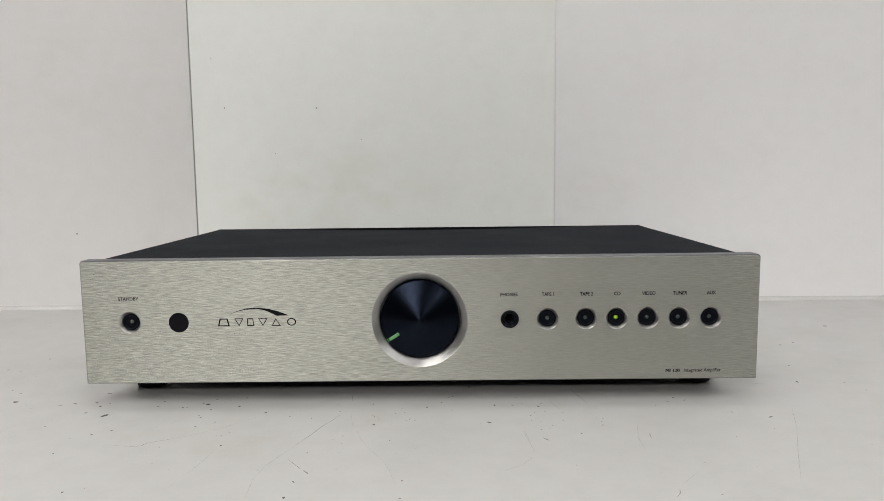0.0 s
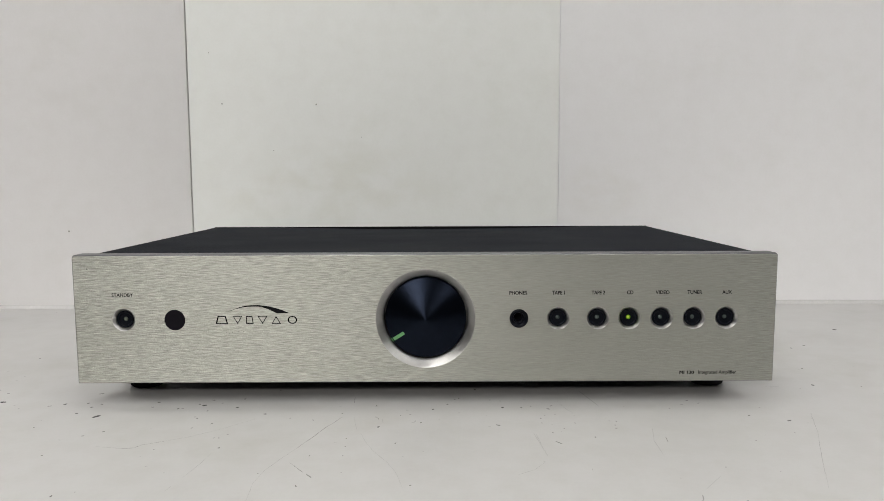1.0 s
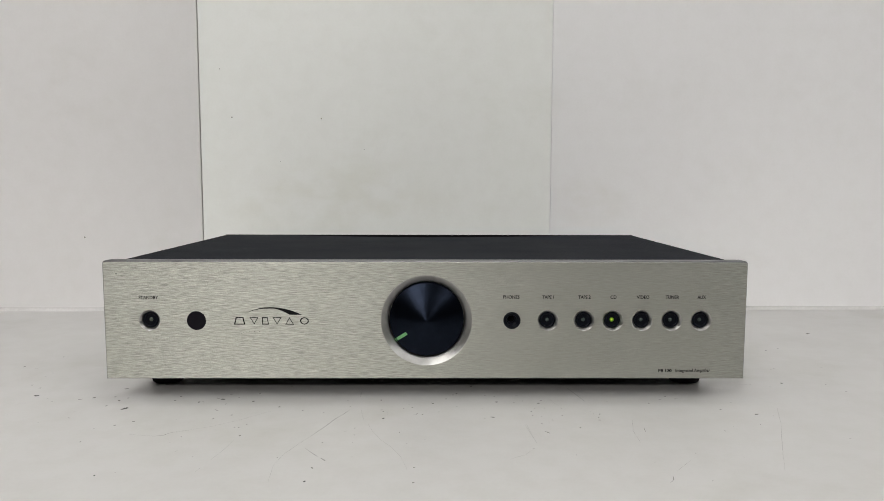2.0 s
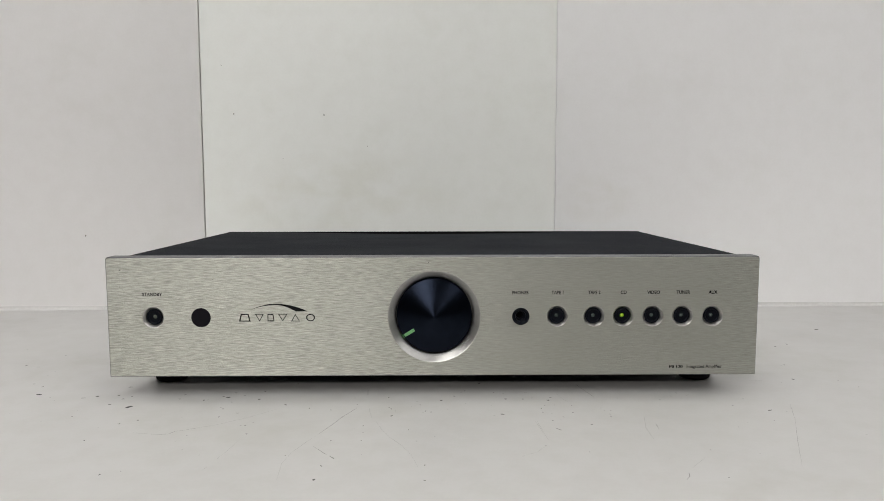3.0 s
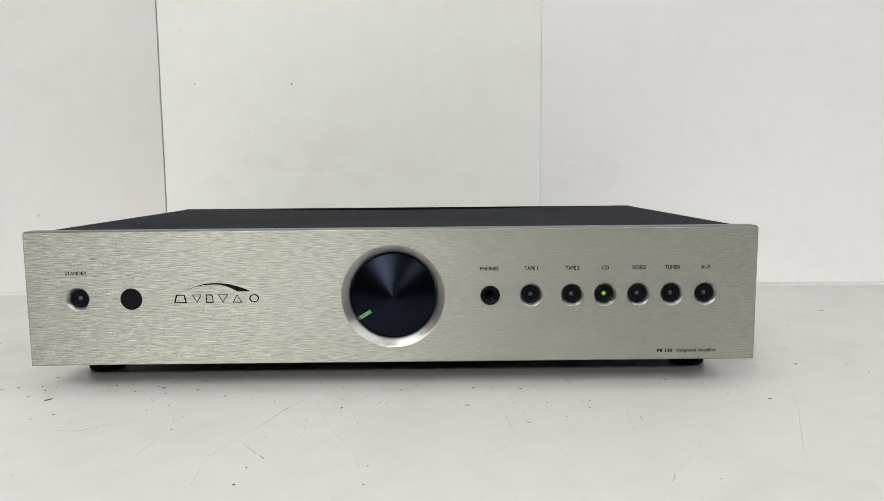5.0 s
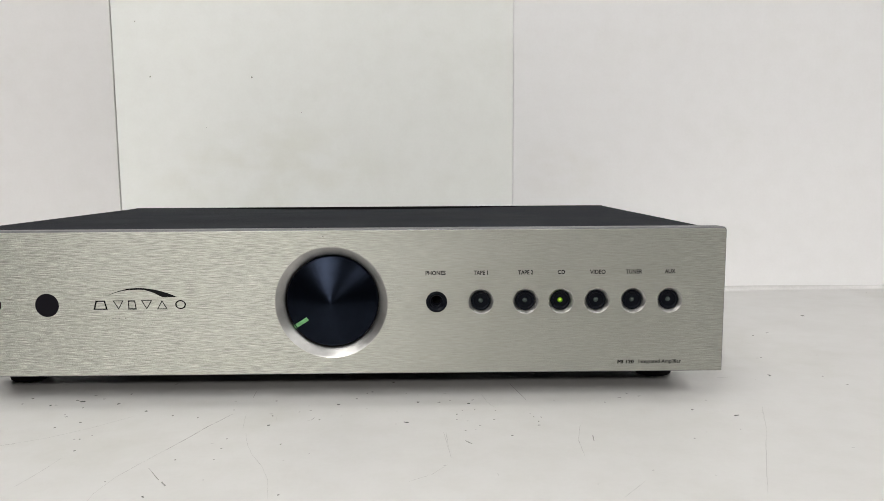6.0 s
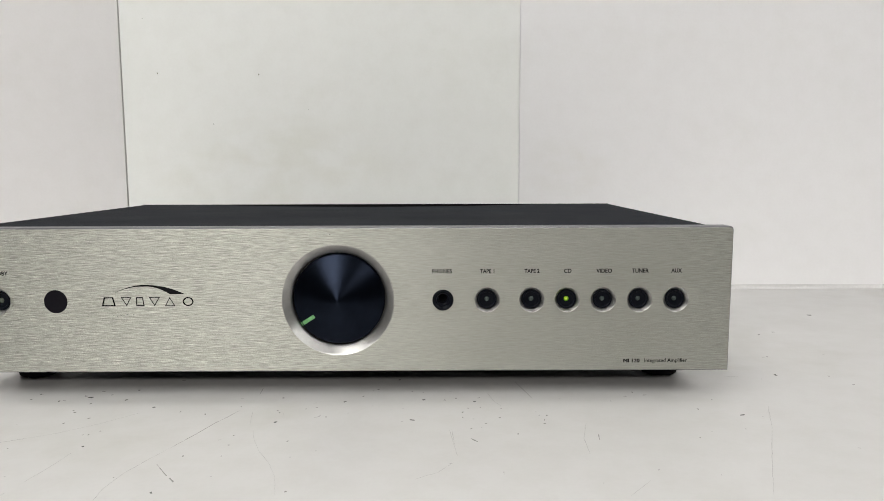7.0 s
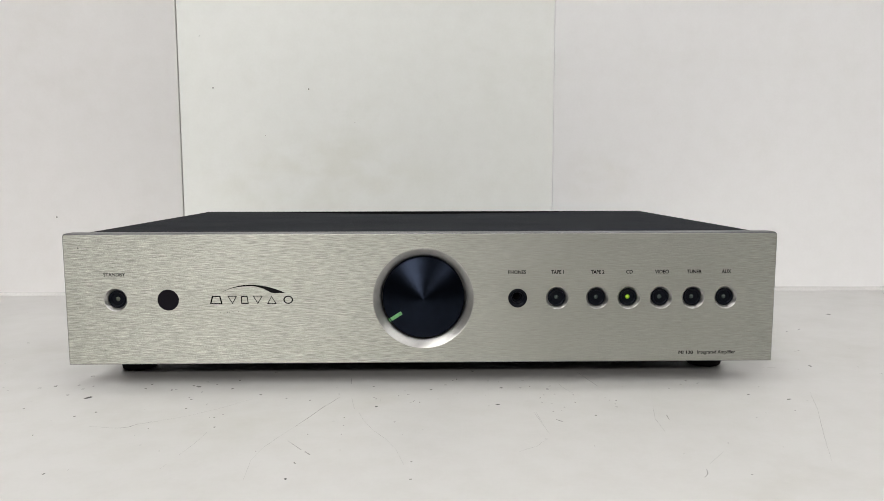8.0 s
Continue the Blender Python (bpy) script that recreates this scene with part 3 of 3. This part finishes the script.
def faceplate():
    """The silver front: softened edges and round openings for knob, keys and jack."""
    bm = bmesh.new()
    holes = [(KNOB_X, AXIS, 0.0311, 80), (JACK_X, AXIS, 0.0058, 40)] + [(x, AXIS, 0.0071, 40) for x in KEY_ROW]

    def ring(inset, y):
        """Square at the foot, rounded at the two upper corners."""
        a, b, c, d, k = -HALF + inset, HALF - inset, LOW + inset * 0.6, HIGH - inset, 0.0021 - inset * 0.5
        turns = [math.pi / 2 * i / 4 for i in range(5)]
        points = [(a, c), (b, c)] + [(b - k + k * math.cos(q), d - k + k * math.sin(q)) for q in turns]
        points += [(a + k - k * math.sin(q), d - k + k * math.cos(q)) for q in turns]
        return [bm.verts.new((x, y, z)) for x, z in points]

    def loop(vs):
        return [bm.edges.new((vs[i], vs[(i + 1) % len(vs)])) for i in range(len(vs))]

    def bridge(a, b):
        for i in range(len(a)):
            j = (i + 1) % len(a)
            bm.faces.new((a[i], a[j], b[j], b[i]))

    outer = [ring(0.0011, 0.0), ring(0.0008, 0.00012), ring(0.0002, 0.0010), ring(0.0, 0.0016), ring(0.0, THICK)]
    front = [[bm.verts.new((cx + r * math.cos(2 * math.pi * i / n), 0, cz + r * math.sin(2 * math.pi * i / n))) for i in range(n)] for cx, cz, r, n in holes]
    back = [[bm.verts.new((v.co.x, THICK, v.co.z)) for v in h] for h in front]
    for a, rings in ((outer[0], front), (outer[-1], back)):
        edges = loop(a)
        for h in rings:
            edges += loop(h)
        bmesh.ops.triangle_fill(bm, use_beauty=True, edges=edges)
    for a, b in zip(outer, outer[1:]):
        bridge(a, b)
    for a, b in zip(front, back):
        bridge(a, b)
    bm.faces.ensure_lookup_table()
    bm.normal_update()
    for f in bm.faces:
        if abs(f.normal.y) < 0.9 and f.calc_center_median().y > 0.00001 and max(abs(v.co.x) for v in f.verts) > HALF - 0.01:
            f.material_index = 1
    return bm


def top_cover():
    """Folded steel cover; its rear edge sags a little in the middle."""
    bm = bmesh.new()
    w, r, back, front = 0.2087, 0.0018, 0.2441, THICK + 0.0002
    prof = [(-w, 0.0150), (-w, ROOF - r)] + [(-w + r - r * math.cos(a), ROOF - r + r * math.sin(a)) for a in (0.5, 1.05, 1.571)]
    prof += [(-w + r + (2 * w - 2 * r) * i / 40, ROOF) for i in range(1, 40)]
    prof += [(w - r + r * math.sin(a), ROOF - r + r * math.cos(a)) for a in (0, 0.52, 1.07)] + [(w, ROOF - r), (w, 0.0150)]
    ys = [front + (back - front) * i / 16 for i in range(17)]
    grid = []
    for y in ys:
        f = max(0.0, (y - 0.16) / (back - 0.16)) ** 2
        grid.append([bm.verts.new((x, y, z - (0.0020 * f * max(0.0, 1 - (x / 0.145) ** 2) if z > ROOF - 1e-5 else 0))) for x, z in prof])
    for a, b in zip(grid, grid[1:]):
        for i in range(len(prof) - 1):
            bm.faces.new((a[i], a[i + 1], b[i + 1], b[i]))
    return bm


def arc_mark():
    """The tapering arc printed over the maker's mark."""
    x0, x1, z0 = -0.1228, -0.0843, 0.0586
    up, low = [], []
    for i in range(31):
        f = i / 30
        crown = 0.0047 * (1 - abs((f - 0.46) / (0.54 if f > 0.46 else 0.46)) ** 2.0)
        x, z = x0 + (x1 - x0) * f, z0 + crown - 0.0008 * f
        thick = 0.00005 + 0.0009 * min(1.0, f / 0.4) + 0.0009 * max(0.0, (f - 0.55) / 0.45)
        up.append((x, z))
        low.append((x - 0.0056 * max(0.0, f - 0.5) / 0.5, max(z - thick, z0 - 0.0008 - 0.0001 * f)))
    return polygon(up + low[::-1][:-1], -0.00006, 0.00002)


def outline_mark(points, s=0.27):
    """A plain outlined shape that stands for one sign of the maker's mark."""
    bm = bmesh.new()
    n = len(points)
    cx, cz = sum(p[0] for p in points) / n, sum(p[1] for p in points) / n
    o = [bm.verts.new((x, -0.00006, z)) for x, z in points]
    i = [bm.verts.new((cx + (x - cx) * (1 - s), -0.00006, cz + (z - cz) * (1 - s))) for x, z in points]
    for k in range(n):
        j = (k + 1) % n
        bm.faces.new((o[k], o[j], i[j], i[k]))
    return bm


def maker_mark(face):
    """Six plain outlines in a row: wedges, a box and a half disc."""
    lo, hi = 0.0510, 0.0561
    shapes = [[(-0.1304, lo), (-0.1290, hi), (-0.1238, hi), (-0.1226, lo)], [(-0.1196, hi), (-0.1166, lo), (-0.1137, hi)],
              [(-0.1113, lo), (-0.1113, hi), (-0.1074, hi), (-0.1067, lo)], [(-0.1042, hi), (-0.1012, lo), (-0.0980, hi)],
              [(-0.0956, lo), (-0.0927, hi), (-0.0897, lo)],
              [(-0.0826 + 0.0030 * math.cos(a / 8 * math.pi), (lo + hi) / 2 + (hi - lo) / 2 * math.sin(a / 8 * math.pi)) for a in range(16)]]
    for p in shapes:
        part("mark_outline", outline_mark(p), INK, face)


def amplifier():
    root = holder("amplifier", (0, 0, 0), "low silver hi-fi amplifier with a brushed faceplate and black cover", "amplifier")
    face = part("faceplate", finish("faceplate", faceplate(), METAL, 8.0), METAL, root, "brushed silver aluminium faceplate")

    face.data.materials.append(EDGE)

    # chassis
    part("cover", top_cover(), COVER, root, "matt black folded steel cover")
    part("base", box(-0.2070, 0.2070, THICK + 0.0004, 0.2430, 0.0138, 0.0160), BLACK, root, "black steel base plate")
    rear = part("rear_panel", box(-0.2075, 0.2075, 0.2443, 0.2456, 0.0140, ROOF + 0.0003), BLACK, root, "black rear panel with a folded lip")
    foot = finish("foot", upright([(0, 0), (0.0102, 0), (0.0112, 0.0008), (0.0118, 0.0040), (0.0120, 0.0105), (0.0108, 0.0137), (0, 0.0137)], 36), RUBBER)
    for x in (-0.1930, 0.1928):
        for y in (0.0450, 0.205):
            part("foot", foot, RUBBER, root, "black rubber foot", at=(x, y, 0))

    # volume knob in its dish
    part("knob_recess", lathe([(0.03108, -0.00003), (0.0308, 0.00008), (0.0303, 0.0004), (0.0292, 0.0014), (0.0278, 0.0026), (0.0266, 0.0037), (0.0261, 0.0046), (0.0260, 0.0100),
                               (0, 0.0100)], 96), BOWL, face, "smooth dished ring round the knob", at=(KNOB_X, 0, AXIS))
    knob = part("volume_knob", lathe([(0, -0.0036), (0.0003, -0.0036), (0.0246, 0.0037), (0.0251, 0.0040), (0.0254, 0.0045), (0.0255, 0.0056), (0.0255, 0.0098), (0, 0.0098)], 128),
                KNOB, root, "black conical volume knob with a green mark", at=(KNOB_X, 0, AXIS))
    slope = math.atan2(0.0073, 0.0243)
    bm = box(0.0171, 0.0255, -0.00022, 0.00030, -0.00110, 0.00110, 0.00015, 1)
    tilt = Matrix.Rotation(radians(-214), 4, "Y") @ Matrix.Translation((0, -0.0037, 0)) @ Matrix.Rotation(slope, 4, "Z")
    bm.transform(tilt)
    side = box(0.0249, 0.0257, 0.0039, 0.0080, -0.00110, 0.00110, 0.00015, 1)
    side.transform(Matrix.Rotation(radians(-214), 4, "Y"))
    edge = bpy.data.meshes.new("pointer_edge")
    side.to_mesh(edge)
    bm.from_mesh(edge)
    bpy.data.meshes.remove(edge)
    part("pointer", bm, GREEN, knob, "light green pointer line")

    # keys in their dishes
    dish = finish("key_recess", lathe([(0.00708, -0.00003), (0.00695, 0.00006), (0.0068, 0.00022), (0.0062, 0.0011), (0.0057, 0.0019), (0.0055, 0.0024), (0.0055, 0.0050), (0, 0.0050)], 48), BOWL)
    key = finish("key", lathe([(0.0014, 0.0034), (0.0020, 0.0033), (0.0037, 0.0031), (0.0039, 0.0029), (0.0041, 0.0023), (0.0045, 0.0021), (0.0050, 0.0021), (0.0053, 0.0024), (0.0054, 0.0031),
                               (0.0054, 0.0049), (0, 0.0049)], 48), GLOSS)
    lens = [(0, 0.0024), (0.0006, 0.0025), (0.0011, 0.0028), (0.00142, 0.0034), (0, 0.0037)]
    lenses = {m.name: finish("indicator", lathe(lens, 24), m) for m in (LENS, AMBER, LIT)}
    for i, x in enumerate(KEY_ROW):
        part("key_recess", dish, BOWL, face, "smooth dished ring round a key", at=(x, 0, AXIS))
        k = part("key", key, GLOSS, root, "round glossy black push key", at=(x, 0, AXIS))
        m = LIT if i == 3 else AMBER if i == 0 else LENS
        part("indicator", lenses[m.name], m, k, "glowing yellow-green indicator" if i == 3 else "unlit indicator")

    # headphone jack and remote sensor
    jack = part("headphone_jack", lathe([(0.0034, 0.009), (0.0034, 0.0012), (0.0037, 0.0003), (0.0045, -0.0003), (0.0052, -0.0007), (0.0058, -0.0004), (0.0059, 0.0001), (0.0056, 0.004)], 48),
                GLOSS, root, "black round headphone socket", at=(JACK_X, 0, AXIS))
    part("contact", lathe([(0.0027, 0.0030), (0.0034, 0.0026), (0.0034, 0.0045), (0.0026, 0.0060), (0.0024, 0.0080)], 32), GLOSS, jack)
    part("socket_floor", lathe([(0.0034, 0.0088), (0, 0.0088)], 24), INK, jack)
    part("remote_sensor", lathe([(0, -0.0001), (0.0064, -0.0001), (0.0066, 0.0001), (0.0066, 0.0003)], 48), WINDOW, face, "round dark remote sensor window", at=(SENSOR_X, 0, AXIS - 0.0002))

    # printing
    words = (("STANDBY", -0.1875, 0.0132, 0.0695), ("PHONES", 0.0577, 0.0110, 0.0700), ("TAPE 1", 0.0826, 0.0079, 0.0700), ("TAPE 2", 0.1073, 0.0083, 0.0700),
             ("CD", 0.1270, 0.0041, 0.0700), ("VIDEO", 0.1471, 0.0086, 0.0700), ("TUNER", 0.1671, 0.0092, 0.0700), ("AUX", 0.1871, 0.0059, 0.0700))
    for text, x, w, z in words:
        part("lettering", lettering(text, x - w / 2, x + w / 2, z - 0.00118, z + 0.00118, 0.022), INK, face)
    part("lettering", lettering("MI 120", 0.1592, 0.1681, 0.0181, 0.0202, 0.0, 0.00013), INK, face)
    part("lettering", lettering("Integrated Amplifier", 0.1709, 0.1947, 0.0175, 0.0204, 0.012), INK, face)
    part("arc_mark", arc_mark(), INK, face)
    maker_mark(face)
    for x, z, s in ((-0.2085, 0.0858, 1.0), (-0.0036, 0.0905, 0.7), (-0.120, 0.0460, 0.7), (-0.1165, 0.0463, 0.6), (-0.113, 0.0462, 0.7), (-0.124, 0.0457, 0.6), (-0.122, 0.0452, 0.5), (-0.1185, 0.0459, 0.45), (-0.1255, 0.0448, 0.4), (-0.147, 0.0795, 0.5)):
        part("nick", lathe([(0, -0.00012), (0.0003 * s, -0.00008), (0.0005 * s, 0.00003)], 7), CHIP, face, at=(x, 0, z))


room()
window_wall()
panelling()
ceiling_lamps()
table_wear(table())
amplifier()
